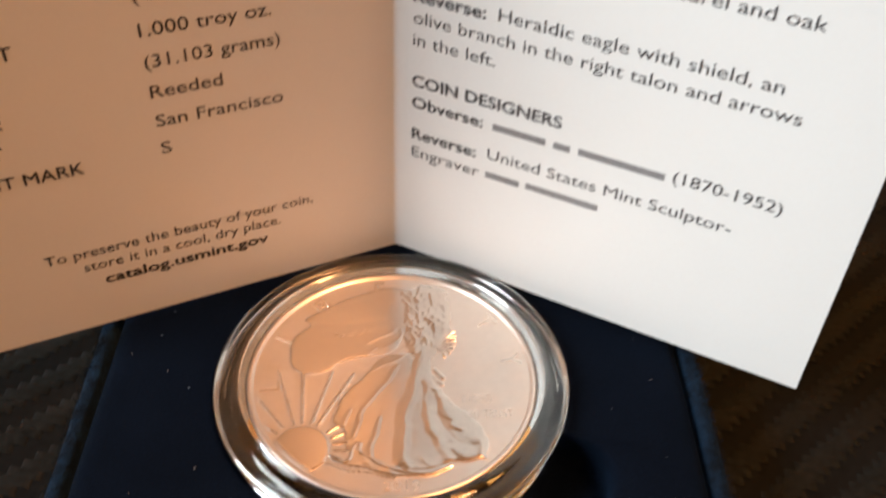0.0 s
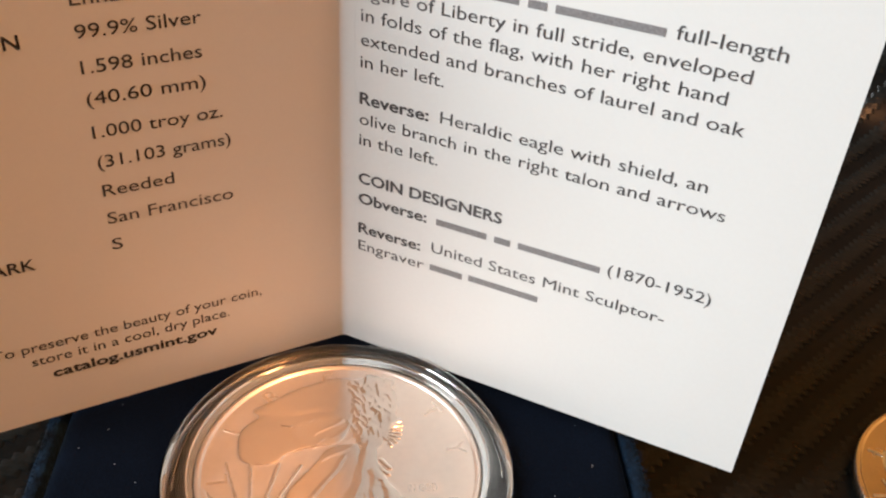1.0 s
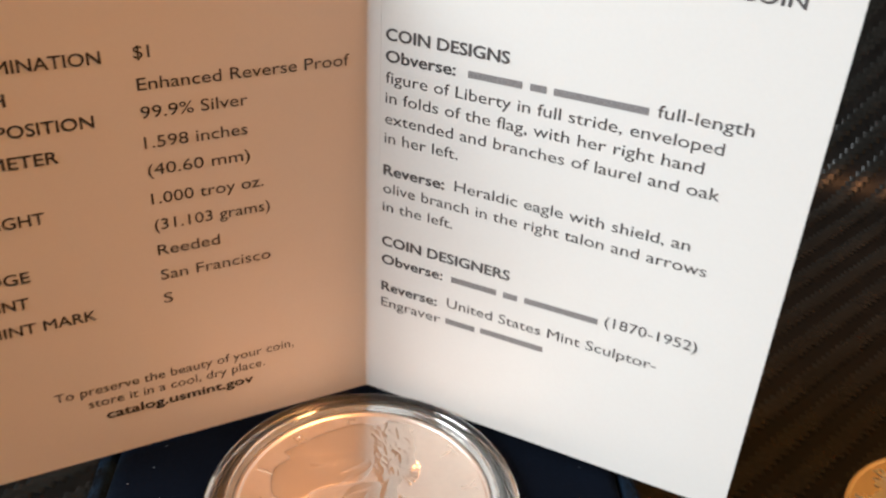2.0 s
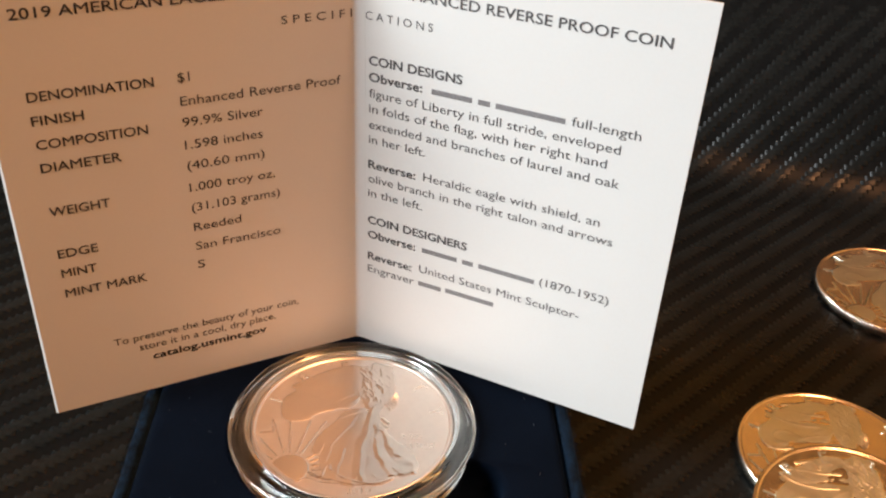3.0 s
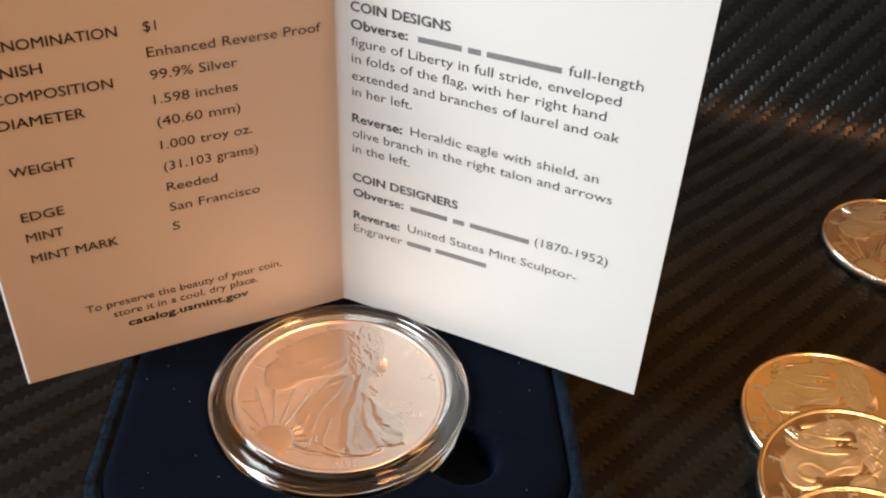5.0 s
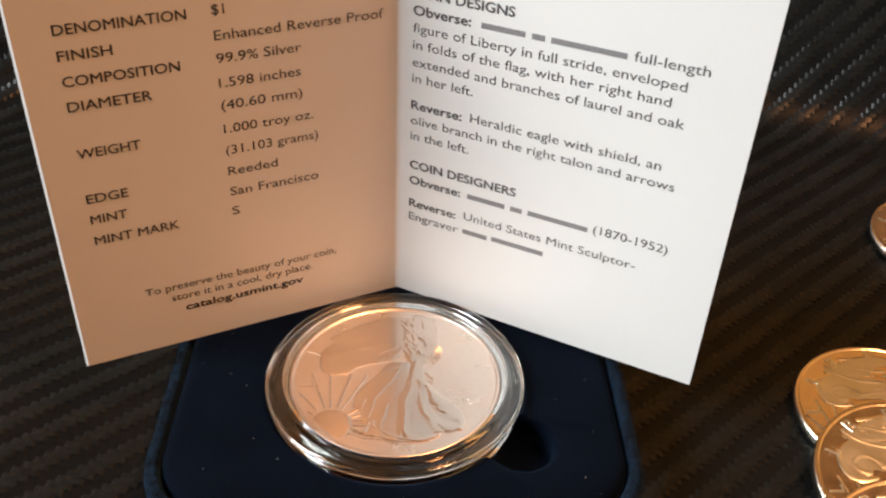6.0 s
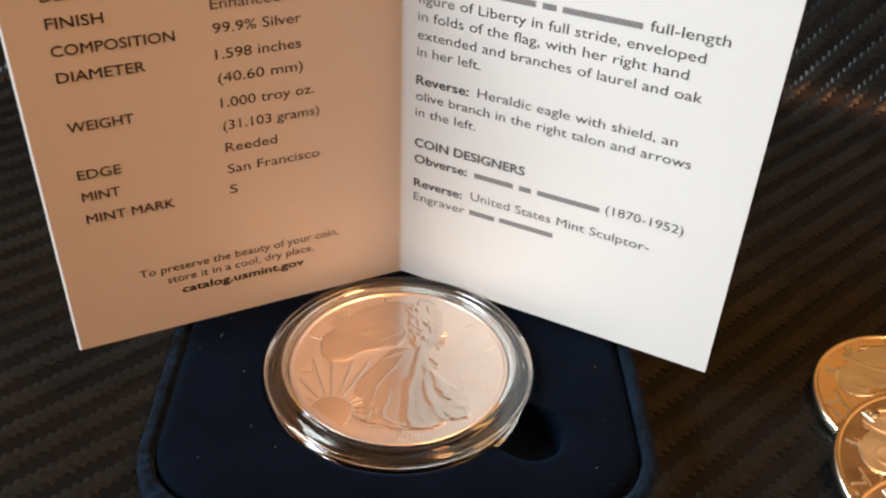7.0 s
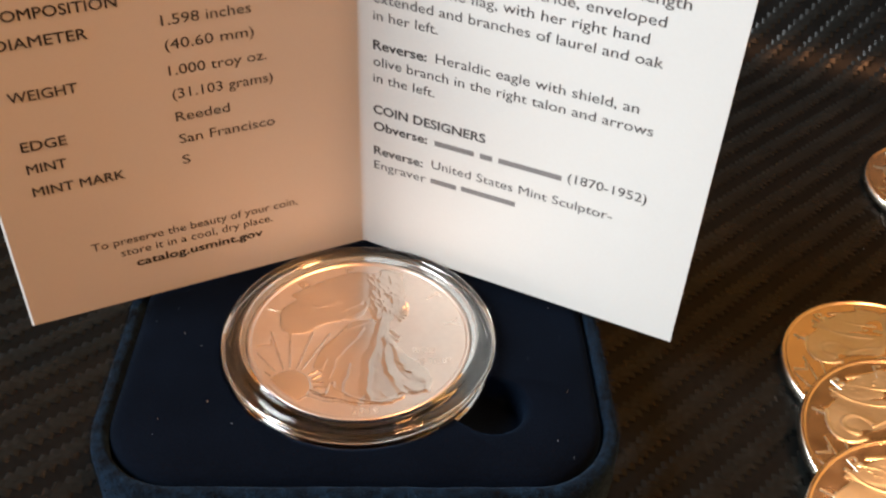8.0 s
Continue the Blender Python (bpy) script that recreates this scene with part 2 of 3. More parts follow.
def rounded(theta, hx, y0, y1, r):
    """Distance from the centre to a rounded rectangle in the direction theta."""
    cx, sy = math.cos(theta), math.sin(theta)
    hy = y1 if sy > 0 else -y0
    best = min(hx / abs(cx) if abs(cx) > 1e-9 else 9, hy / abs(sy) if abs(sy) > 1e-9 else 9)
    px, py = abs(cx) * best, abs(sy) * best
    if px > hx - r and py > hy - r:
        ax, ay = hx - r, hy - r
        d = abs(cx) * ax + abs(sy) * ay
        best = d + math.sqrt(max(d * d - (ax * ax + ay * ay - r * r), 0))
    return best


inv = BOX.inverted()
well_c = inv @ Vector((0, 0, 0))
notch = inv @ Vector((0.0236, -0.0132, 0))


def well_r(theta):
    """The well's edge seen from its centre: a round hole with a finger notch."""
    r = 0.0240
    dx, dy = notch.x - well_c.x, notch.y - well_c.y
    b = dx * math.cos(theta) + dy * math.sin(theta)
    disc = b * b - (dx * dx + dy * dy - 0.0064 ** 2)
    if disc > 0 and b > 0:
        far = b + math.sqrt(disc)
        return max(r, far)
    return r


def pad_loop(inset, z):
    out = []
    for k in range(N):
        th = 2 * math.pi * k / N
        r = rounded(th, 0.0416 - inset, -0.0328 + inset, 0.0364 - inset, 0.0135 - min(inset, 0.003))
        out.append((r * math.cos(th), r * math.sin(th), z))
    return out


def well_loop(grow, z):
    out = []
    for k in range(N):
        th = 2 * math.pi * k / N
        r = well_r(th) + grow
        out.append((well_c.x + r * math.cos(th), well_c.y + r * math.sin(th), z))
    return out


loops = [pad_loop(0.0004, TOP - 0.010), pad_loop(0.0, TOP - 0.003), pad_loop(0.0002, TOP - 0.0016), pad_loop(0.0008, TOP - 0.0007), pad_loop(0.0019, TOP - 0.0002), pad_loop(0.0034, TOP),
         well_loop(0.0017, TOP), well_loop(0.0010, TOP - 0.0002), well_loop(0.0005, TOP - 0.0007), well_loop(0.0001, TOP - 0.0016), well_loop(0.0, TOP - 0.003), well_loop(-0.0006, TOP - 0.0068)]
v, f = rings(loops, close_last=True)
pad = under(mesh_object("pad", v, f, velvet), box, "dark navy velvet pad with a round well")


def shell_loop(grow, z):
    out = []
    for k in range(N):
        th = 2 * math.pi * k / N
        r = rounded(th, 0.0446 + grow, -0.0360 - grow, 0.0394 + grow, 0.0158 + grow)
        w = 0.00018 * noise.noise(Vector((math.cos(th) * 9, math.sin(th) * 9, z * 300)))
        out.append(((r + w) * math.cos(th), (r + w) * math.sin(th), z))
    return out


loops = [shell_loop(-0.0006, 0.0004), shell_loop(0.0, 0.0014), shell_loop(0.0, TOP - 0.0030), shell_loop(-0.0003, TOP - 0.0015), shell_loop(-0.0010, TOP - 0.0008),
         shell_loop(-0.0021, TOP - 0.0007), shell_loop(-0.0027, TOP - 0.0014), shell_loop(-0.0029, TOP - 0.0032), shell_loop(-0.0029, 0.0022)]
v, f = rings(loops, close_last=True, close_first=True)
shell = under(mesh_object("shell", v, f, rim_velvet), box, "blue velvet outer shell with rounded corners, grazing light in its colour")

# velvet nap on the rim: short fibres
fv, ff = [], []
for _ in range(15000):
    th = rng.uniform(0, 2 * math.pi)
    g = rng.uniform(-0.0027, 0.0001)
    r = rounded(th, 0.0446 + g, -0.0360 - g, 0.0394 + g, 0.0158 + g)
    z = TOP - 0.0008 - max(0.0, g + 0.0008) * 0.9 - max(0.0, -0.0017 - g) * 1.2
    if rng.random() < 0.35:
        z = rng.uniform(0.003, TOP - 0.002)
        r = rounded(th, 0.0446, -0.0360, 0.0394, 0.0158)
    c = Vector((r * math.cos(th), r * math.sin(th), z - 0.00005))
    lean = Vector((math.cos(th) * rng.uniform(0, 1), math.sin(th) * rng.uniform(0, 1), rng.uniform(0.3, 1))) * rng.uniform(0.0003, 0.0008) + Vector(rng.normal(0, 0.00012, 3))
    side = Vector((-math.sin(th), math.cos(th), 0)) * 0.00005
    b = len(fv)
    fv += [c - side, c + side, c + lean]
    ff.append((b, b + 1, b + 2))
nap = under(mesh_object("nap", fv, ff, rim_velvet, smooth=False), box, "short blue velvet nap")
tagged(nap, kind="stuff")

# ---------------------------------------------------------------- coin


def seg_dist(px, py, ax, ay, bx, by):
    dx, dy = bx - ax, by - ay
    t = np.clip(((px - ax) * dx + (py - ay) * dy) / (dx * dx + dy * dy), 0, 1)
    return np.hypot(px - ax - t * dx, py - ay - t * dy)


def rounded_off(poly):
    """The polygon with its corners cut twice."""
    for _ in range(2):
        poly = [(a[0] * (1 - k) + b[0] * k, a[1] * (1 - k) + b[1] * k) for a, b in zip(poly, poly[1:] + poly[:1]) for k in (0.25, 0.75)]
    return poly


def inside(px, py, poly, soft):
    """1 inside a polygon, falling to 0 over soft beyond its edge."""
    poly = rounded_off(poly)
    d = np.full(px.shape, 9.0)
    odd = np.zeros(px.shape, bool)
    for (ax, ay), (bx, by) in zip(poly, poly[1:] + poly[:1]):
        d = np.minimum(d, seg_dist(px, py, ax, ay, bx, by))
        cross = ((ay > py) != (by > py)) & (px < (bx - ax) * (py - ay) / (by - ay + 1e-12) + ax)
        odd ^= cross
    sd = np.where(odd, d, -d)
    t = np.clip(sd / soft * 0.5 + 0.5, 0, 1)
    return t * t * (3 - 2 * t)


COIN_R, COIN_T = 20.3, 2.98


def eased(points):
    """An open line with its corners cut twice."""
    for _ in range(2 if len(points) > 2 else 0):
        cut = [(a[0] * (1 - k) + b[0] * k, a[1] * (1 - k) + b[1] * k) for a, b in zip(points, points[1:]) for k in (0.25, 0.75)]
        points = [points[0]] + cut[1:-1] + [points[-1]]
    return points


def stroke(h, px, py, points, width, high, power=0.8):
    """Adds a raised line through the points."""
    d = np.full(px.shape, 9.0)
    points = eased(points)
    for (ax, ay), (bx, by) in zip(points, points[1:]):
        d = np.minimum(d, seg_dist(px, py, ax, ay, bx, by))
    t = np.clip(1 - d / width, 0, 1)
    return np.maximum(h, high * (t * t * (3 - 2 * t)) ** power)


def ridge(h, px, py, points, width, high):
    """Adds a soft fold on top of what is there; a negative height cuts a groove."""
    d = np.full(px.shape, 9.0)
    points = eased(points)
    for (ax, ay), (bx, by) in zip(points, points[1:]):
        d = np.minimum(d, seg_dist(px, py, ax, ay, bx, by))
    t = np.clip(1 - d / width, 0, 1)
    return h + high * t * t * (3 - 2 * t)


def relief(px, py, bold):
    """Height in mm over the coin's field, in units of its radius: sun, rays, drapery and flag in plain forms."""
    h = np.zeros(px.shape)
    r = np.hypot(px, py)
    sun = np.hypot(px + 0.595, py + 0.595)
    h += 0.11 * np.clip((0.185 - sun) / 0.012, 0, 1) + 0.04 * np.clip(1 - (sun / 0.185) ** 2, 0, 1)
    for tip in ((-0.90, -0.36), (-0.92, -0.16), (-0.79, 0.06), (-0.62, 0.05), (-0.42, 0.04), (-0.27, 0.02)):
        dx, dy = tip[0] + 0.595, tip[1] + 0.595
        n = math.hypot(dx, dy)
        h = stroke(h, px, py, [(-0.595 + dx / n * 0.21, -0.595 + dy / n * 0.21), tip], 0.015, 0.17 if bold else 0.11)
    for ang in (38, 24, 10, -4):
        c, q = math.cos(radians(ang)), math.sin(radians(ang))
        h = stroke(h, px, py, [(-0.595 + c * 0.21, -0.595 + q * 0.21), (-0.595 + c * 0.31, -0.595 + q * 0.30)], 0.017, 0.14)
    # the flag: a starred upper part and a rolled lower lobe
    flag = inside(px, py, [(-0.72, 0.22), (-0.71, 0.10), (-0.64, 0.04), (-0.54, 0.03), (-0.43, 0.05), (-0.38, 0.13), (-0.17, 0.19), (0.02, 0.20), (0.12, 0.50), (0.13, 0.82),
                           (0.02, 0.86), (-0.10, 0.84), (-0.33, 0.75), (-0.50, 0.63), (-0.66, 0.54), (-0.57, 0.48), (-0.66, 0.42), (-0.72, 0.33)], 0.014)
    ripple = 0.016 * np.sin(py * 14 + 1.6 * np.sin(px * 4.0 + 1.0)) + 0.012 * np.sin(px * 6 + py * 4)
    if bold:
        ripple = ripple + 0.07 * np.sin(px * 6.5 + 2.2 * py + 0.6) * np.sin(py * 8.0 - 3.0 * px) + 0.008 * np.sin(px * 25 + 3 * np.sin(py * 12))
    h = np.maximum(h, flag * (0.12 + ripple))
    h = ridge(h, px, py, [(-0.58, 0.50), (-0.36, 0.47), (-0.14, 0.52), (0.08, 0.50)], 0.035, -0.025 * (2.2 if bold else 1))
    if bold:
        h = stroke(h, px, py, [(-0.60, 0.60), (-0.48, 0.49), (-0.28, 0.43), (-0.05, 0.44)], 0.030, 0.24)
        h = stroke(h, px, py, [(-0.70, 0.36), (-0.735, 0.22), (-0.70, 0.09), (-0.62, 0.03), (-0.52, 0.03), (-0.42, 0.06)], 0.030, 0.24)
        h = stroke(h, px, py, [(-0.48, 0.12), (-0.58, 0.15), (-0.60, 0.24), (-0.52, 0.32), (-0.40, 0.31), (-0.30, 0.22)], 0.055, 0.23)
        h = stroke(h, px, py, [(-0.50, 0.66), (-0.36, 0.66), (-0.20, 0.62), (0.02, 0.62)], 0.026, 0.21)
        h = stroke(h, px, py, [(-0.42, 0.74), (-0.24, 0.78), (-0.06, 0.84)], 0.022, 0.20)
        h = stroke(h, px, py, [(-0.32, 0.20), (-0.16, 0.28), (0.0, 0.30)], 0.035, 0.22)
    dots = random.Random(9)
    for k in range(18 if bold else 7):
        cx, cy = dots.uniform(-0.44, 0.0), dots.uniform(0.52, 0.78) if bold else dots.uniform(0.36, 0.44)
        h = stroke(h, px, py, [(cx, cy), (cx + dots.uniform(0.015, 0.05), cy + dots.uniform(-0.02, 0.02))], 0.013, dots.uniform(0.19, 0.24))
    # cloth runs in uneven lines
    px, py = px + 0.009 * np.sin(py * 17 + px * 7) + 0.004 * np.sin(py * 43 - px * 13), py + 0.007 * np.sin(px * 23 + py * 5)
    # the cape falls away behind the stride
    cape = inside(px, py, [(0.04, 0.22), (-0.10, 0.12), (-0.17, 0.05), (-0.29, -0.11), (-0.44, -0.36), (-0.29, -0.46), (-0.33, -0.60), (-0.13, -0.72), (0.07, -0.79), (0.12, -0.30), (0.16, 0.16)], 0.016)
    h = np.maximum(h, cape * (0.10 + 0.012 * np.sin(px * 11 - py * 5) + 0.05 * np.clip(px + 0.4, 0, 1)))
    for points in ([(0.04, 0.08), (-0.12, -0.17), (-0.23, -0.31), (-0.25, -0.51)], [(-0.10, -0.36), (-0.15, -0.66)], [(-0.30, -0.30), (-0.34, -0.42)]):
        h = ridge(h, px, py, points, 0.026, 0.05)
    gown = inside(px, py, [(0.17, 0.26), (0.12, -0.08), (0.06, -0.34), (0.03, -0.60), (0.07, -0.80), (0.22, -0.78), (0.37, -0.72), (0.52, -0.70), (0.60, -0.66), (0.63, -0.55), (0.53, -0.38), (0.39, -0.26), (0.30, -0.10), (0.25, 0.08), (0.26, 0.26)], 0.03)
    swirl = 0.022 * np.sin(px * 17 + py * 12 + 3.2 * np.sin(py * 6.5 + px * 5)) * np.sin(py * 9 - px * 6 + 0.8) + 0.02 * np.sin(px * 11 - py * 17 + 2.0 * np.sin(px * 8)) + 0.006 * np.sin(px * 45 + py * 31 + 3 * np.sin(py * 17))
    h = np.maximum(h, gown * (0.17 + swirl))
    folds = (([(0.21, 0.10), (0.12, -0.17), (0.06, -0.39), (0.05, -0.66), (0.08, -0.78)], 0.065, 0.10), ([(0.23, -0.06), (0.24, -0.39), (0.28, -0.57), (0.35, -0.69)], 0.045, 0.07),
             ([(0.26, -0.02), (0.32, -0.25), (0.42, -0.43), (0.55, -0.56)], 0.05, 0.08), ([(0.24, -0.46), (0.36, -0.64), (0.46, -0.64)], 0.04, 0.06), ([(0.30, -0.40), (0.40, -0.56), (0.52, -0.60)], 0.032, -0.04),
             ([(0.56, -0.52), (0.58, -0.61), (0.55, -0.68), (0.60, -0.70)], 0.03, 0.08), ([(0.28, -0.16), (0.30, -0.36), (0.38, -0.50)], 0.025, -0.04))
    creases = random.Random(3)
    for k in range(26):
        t, side = creases.uniform(0, 1), creases.uniform(0, 1)
        cx, cy = 0.16 + (0.06 + 0.32 * t) * side, -0.05 - 0.62 * t
        a, l = radians(-100 + 62 * side + creases.uniform(-18, 18)), creases.uniform(0.05, 0.13)
        folds += (([(cx, cy), (cx + l * 0.5 * math.cos(a), cy + l * 0.5 * math.sin(a)), (cx + l * math.cos(a + 0.5), cy + l * math.sin(a + 0.5))], creases.uniform(0.018, 0.03), creases.choice((-0.022, 0.02, 0.03))),)
    for points, width, high in folds:
        h = ridge(h, px, py, points, width, high)
    # shoulders, arm and gathered hair
    bust = inside(px, py, [(0.10, 0.22), (0.08, 0.50), (0.10, 0.80), (0.22, 0.88), (0.38, 0.82), (0.44, 0.62), (0.38, 0.40), (0.30, 0.20), (0.20, 0.12)], 0.03)
    h = np.maximum(h, bust * (0.15 + 0.03 * np.sin(px * 21 + 4 * np.sin(py * 6)) + 0.02 * np.sin(px * 33 - py * 19 + 3 * np.sin(py * 13))))
    for points, high in (([(-0.19, 0.08), (0.0, 0.20), (0.22, 0.36)], 0.045), ([(-0.14, 0.05), (0.06, 0.16), (0.22, 0.26)], 0.045), ([(-0.18, 0.30), (-0.06, 0.38), (0.02, 0.42)], 0.045), ([(-0.20, 0.16), (-0.13, 0.24)], 0.045), ([(-0.06, 0.26), (0.10, 0.38), (0.20, 0.46)], 0.045)):
        h = ridge(h, px, py, points, 0.024, high)
    pick = random.Random(5)
    for k in range(72):
        cx, cy = pick.uniform(0.10, 0.42), pick.uniform(0.26, 0.78)
        a = radians(pick.choice((62, 76, 98, 112)) + pick.uniform(-16, 16))
        l = pick.uniform(0.06, 0.15)
        h = ridge(h, px, py, [(cx, cy), (cx + l * 0.5 * math.cos(a), cy + l * 0.5 * math.sin(a)), (cx + l * math.cos(a + 0.3), cy + l * math.sin(a + 0.3))], pick.uniform(0.015, 0.024), pick.uniform(0.03, 0.08))
    for k in range(7):
        a = radians(-62 + k * 15)
        h = stroke(h, px, py, [(0.29, 0.32), (0.29 + 0.17 * math.cos(a), 0.32 + 0.17 * math.sin(a))], 0.015, 0.17)
    for cx, cy in ((0.29, 0.05), (0.33, 0.01), (0.27, 0.0), (0.31, -0.05)):
        h = stroke(h, px, py, [(cx, cy), (cx + 0.03, cy - 0.03)], 0.026, 0.16)
    mound = inside(px, py, [(-0.42, -0.64), (-0.33, -0.70), (-0.28, -0.67), (-0.25, -0.56), (-0.20, -0.56), (-0.16, -0.67), (-0.04, -0.74), (0.12, -0.79), (0.38, -0.74), (0.38, -0.78), (0.10, -0.84), (-0.20, -0.76), (-0.40, -0.69)], 0.014)
    h = np.maximum(h, mound * (0.13 + 0.03 * np.sin(px * 43) * np.sin(py * 50 + px * 24)))
    h = stroke(h, px, py, [(-0.42, -0.64), (-0.37, -0.66), (-0.33, -0.70), (-0.28, -0.67), (-0.25, -0.57), (-0.20, -0.57), (-0.22, -0.63), (-0.16, -0.67), (-0.10, -0.71), (-0.02, -0.75), (0.10, -0.80), (0.24, -0.79), (0.38, -0.75)], 0.016, 0.22)
    h = stroke(h, px, py, [(-0.46, -0.70), (-0.34, -0.75), (-0.16, -0.79), (0.0, -0.82)], 0.012, 0.10)
    h *= np.clip((0.955 - r) / 0.02, 0, 1)
    rim = np.clip((r - 0.955) / 0.012, 0, 1)
    return 0.8 * h + 0.24 * rim * rim * (3 - 2 * rim)


def coin_mesh(name, mat, polished, groove, depth):
    """A struck disc with relief, a raised rim and a reeded edge. Its base lies at z = 0."""
    na, nr = 640, 130
    ths = np.arange(na) * 2 * math.pi / na
    rs = np.linspace(0.012, 0.985, nr)
    px, py = rs[:, None] * np.cos(ths), rs[:, None] * np.sin(ths)
    zz = relief(px, py, mat is bright_silver) * depth + (COIN_T - 0.34)
    loops = [[(px[i, k] * COIN_R * MM, py[i, k] * COIN_R * MM, zz[i, k] * MM) for k in range(na)] for i in range(nr)]
    reed = [COIN_R * (1.0 if k % 4 in (0, 1) else groove) * MM for k in range(na)]
    for z in (COIN_T - 0.16, 0.16):
        loops.append([(reed[k] * math.cos(ths[k]), reed[k] * math.sin(ths[k]), z * MM) for k in range(na)])
    loops.append([(0.985 * COIN_R * MM * math.cos(t), 0.985 * COIN_R * MM * math.sin(t), 0.0) for t in ths])
    v, f = rings(loops, close_last=True)
    c = len(v)
    v.append((0, 0, float(zz[0].mean()) * MM))
    f += [(c, k, (k + 1) % na) for k in range(na)]
    f = [tuple(reversed(q)) for q in f]
    me_ob = mesh_object(name, v, f, mat, angle=None)
    bm = bmesh.new()
    bm.from_mesh(me_ob.data)
    bmesh.ops.recalc_face_normals(bm, faces=bm.faces)
    bm.to_mesh(me_ob.data)
    bm.free()
    # the struck devices are polished, the field is frosted
    me_ob.data.materials.append(polished)
    for p in me_ob.data.polygons:
        c = p.center / (COIN_R * MM)
        if p.normal.z > 0.3 and c.xy.length < 0.92 and c.z * COIN_R > COIN_T - 0.34 + 0.05:
            p.material_index = 1
    return me_ob


def raised_letters(name, items, mat, parent, high_mm):
    """Raised letters on the coin: rows of (text, centre x, centre y, turn, height, width or 0), in coin radii."""
    v, f = [], []
    for body, cx, cy, turn, high, wide in items:
        co, faces = text_mesh(body, 0.0)
        mx, lo = (co[:, 0].max() + co[:, 0].min()) / 2, co[:, 1].min()
        k = high / CAP
        kx = wide / (co[:, 0].max() - co[:, 0].min()) if wide else k
        a = radians(turn)
        b = len(v)
        for x, y in co[:, :2]:
            lx, ly = (x - mx) * kx, (y - lo) * k - high / 2
            gx, gy = cx + lx * math.cos(a) - ly * math.sin(a), cy + lx * math.sin(a) + ly * math.cos(a)
            v.append((gx * COIN_R * MM, gy * COIN_R * MM, (COIN_T - 0.34 + high_mm) * MM))
        n = len(co)
        v += [(x, y, (COIN_T - 0.36) * MM) for x, y, _ in v[b:b + n]]
        edge = {}
        for q in faces:
            f.append(tuple(b + i for i in q))
            for i, j in zip(q, q[1:] + q[:1]):
                if (j, i) in edge:
                    del edge[(j, i)]
                else:
                    edge[(i, j)] = True
        f += [(b + j, b + i, b + n + i, b + n + j) for i, j in edge]
    ob = mesh_object(name, v, f, mat, smooth=False)
    return under(ob, parent)


def silver_coin(mat, polished, groove, depth):
    coin = coin_mesh("silver_coin", mat, polished, groove, depth)
    lift = 0.035 if mat is silver else 0.17
    ring = []
    for ch, ang in zip("LIBERTY", (185, 156, 127, 96, 63, 36, 9)):
        ring.append((ch, 0.845 * math.cos(radians(ang)), 0.845 * math.sin(radians(ang)), ang - 90, 0.14, 0))
    raised_letters("legend", ring, polished, coin, lift)
    raised_letters("date", [("2019", 0.05, -0.885, 0, 0.075, 0.23)], polished, coin, lift)
    raised_letters("motto", [("IN GOD", 0.57, -0.21, 0, 0.065, 0.20), ("WE TRUST", 0.64, -0.34, 0, 0.065, 0.33)], polished, coin, lift)
    return coin


coin = silver_coin(silver, polished_silver, 0.9992, 1.15)
COIN_Z = TOP + 0.0016 - COIN_T * MM
coin.matrix_world = pose(0, 0, COIN_Z, 0, 0, COIN_TURN)
tagged(coin, "frosted silver coin with raised sun, sealed in clear capsule", "coin", group="silver coins")

# ---------------------------------------------------------------- capsule
capsule = new("coin_capsule")
capsule.matrix_world = pose(0, 0, TOP, 0, 0, 0)
tagged(capsule, "clear round acrylic coin capsule seated in the velvet well", "capsule")


def glass_ring(name, profile, label):
    prof = [(r * MM, z * MM) for r, z in profile]
    v, f = rings(lathe(prof + prof[:1], 192))
    ob = mesh_object(name, v, f, rim_acrylic, angle=38)
    bm = bmesh.new()
    bm.from_mesh(ob.data)
    bmesh.ops.remove_doubles(bm, verts=bm.verts, dist=1e-7)
    bmesh.ops.recalc_face_normals(bm, faces=bm.faces)
    bm.to_mesh(ob.data)
    bm.free()
    return under(ob, capsule, label)


# upper half: a stepped rim; lower half: a rim and a floor
# Rim material: clear, slightly greyer than the floor disc
rim_acrylic = acrylic.copy()
rim_acrylic.name = "grey_acrylic"
hb = rim_acrylic.node_tree.nodes["Principled BSDF"]
hb.inputs["Transmission Weight"].default_value = 1.0
hb.inputs["Base Color"].default_value = (0.93, 0.94, 0.92, 1)
hb.inputs["Roughness"].default_value = 0.02

glass_ring("upper_rim", [(20.45, -0.2), (20.45, 1.75), (20.6, 2.0), (20.9, 2.1), (21.7, 2.12), (22.0, 1.98), (22.3, 1.86), (22.8, 1.86), (23.1, 1.98), (23.5, 2.1), (24.0, 2.05), (24.4, 1.85), (24.7, 1.6), (24.76, 1.3), (24.5, 1.05),
                         (24.0, 0.85), (23.85, 0.6), (23.85, -0.2)], "clear stepped upper rim")
glass_ring("lower_rim", [(23.8, -0.3), (23.8, -1.4), (23.6, -1.6), (23.8, -1.8), (23.8, -3.5), (23.4, -3.9), (20.7, -3.9), (20.45, -3.6), (20.45, -0.3)], "clear lower rim")


def glass_disc(name, low, high, label):
    v, f = rings(lathe([(0.02035, high * MM), (0.02035, low * MM)], 128), close_last=True, close_first=True)
    ob = mesh_object(name, v, f, acrylic, smooth=False)
    bm = bmesh.new()
    bm.from_mesh(ob.data)
    bmesh.ops.recalc_face_normals(bm, faces=bm.faces)
    bm.to_mesh(ob.data)
    bm.free()
    ob.visible_shadow = False
    return under(ob, capsule, label)


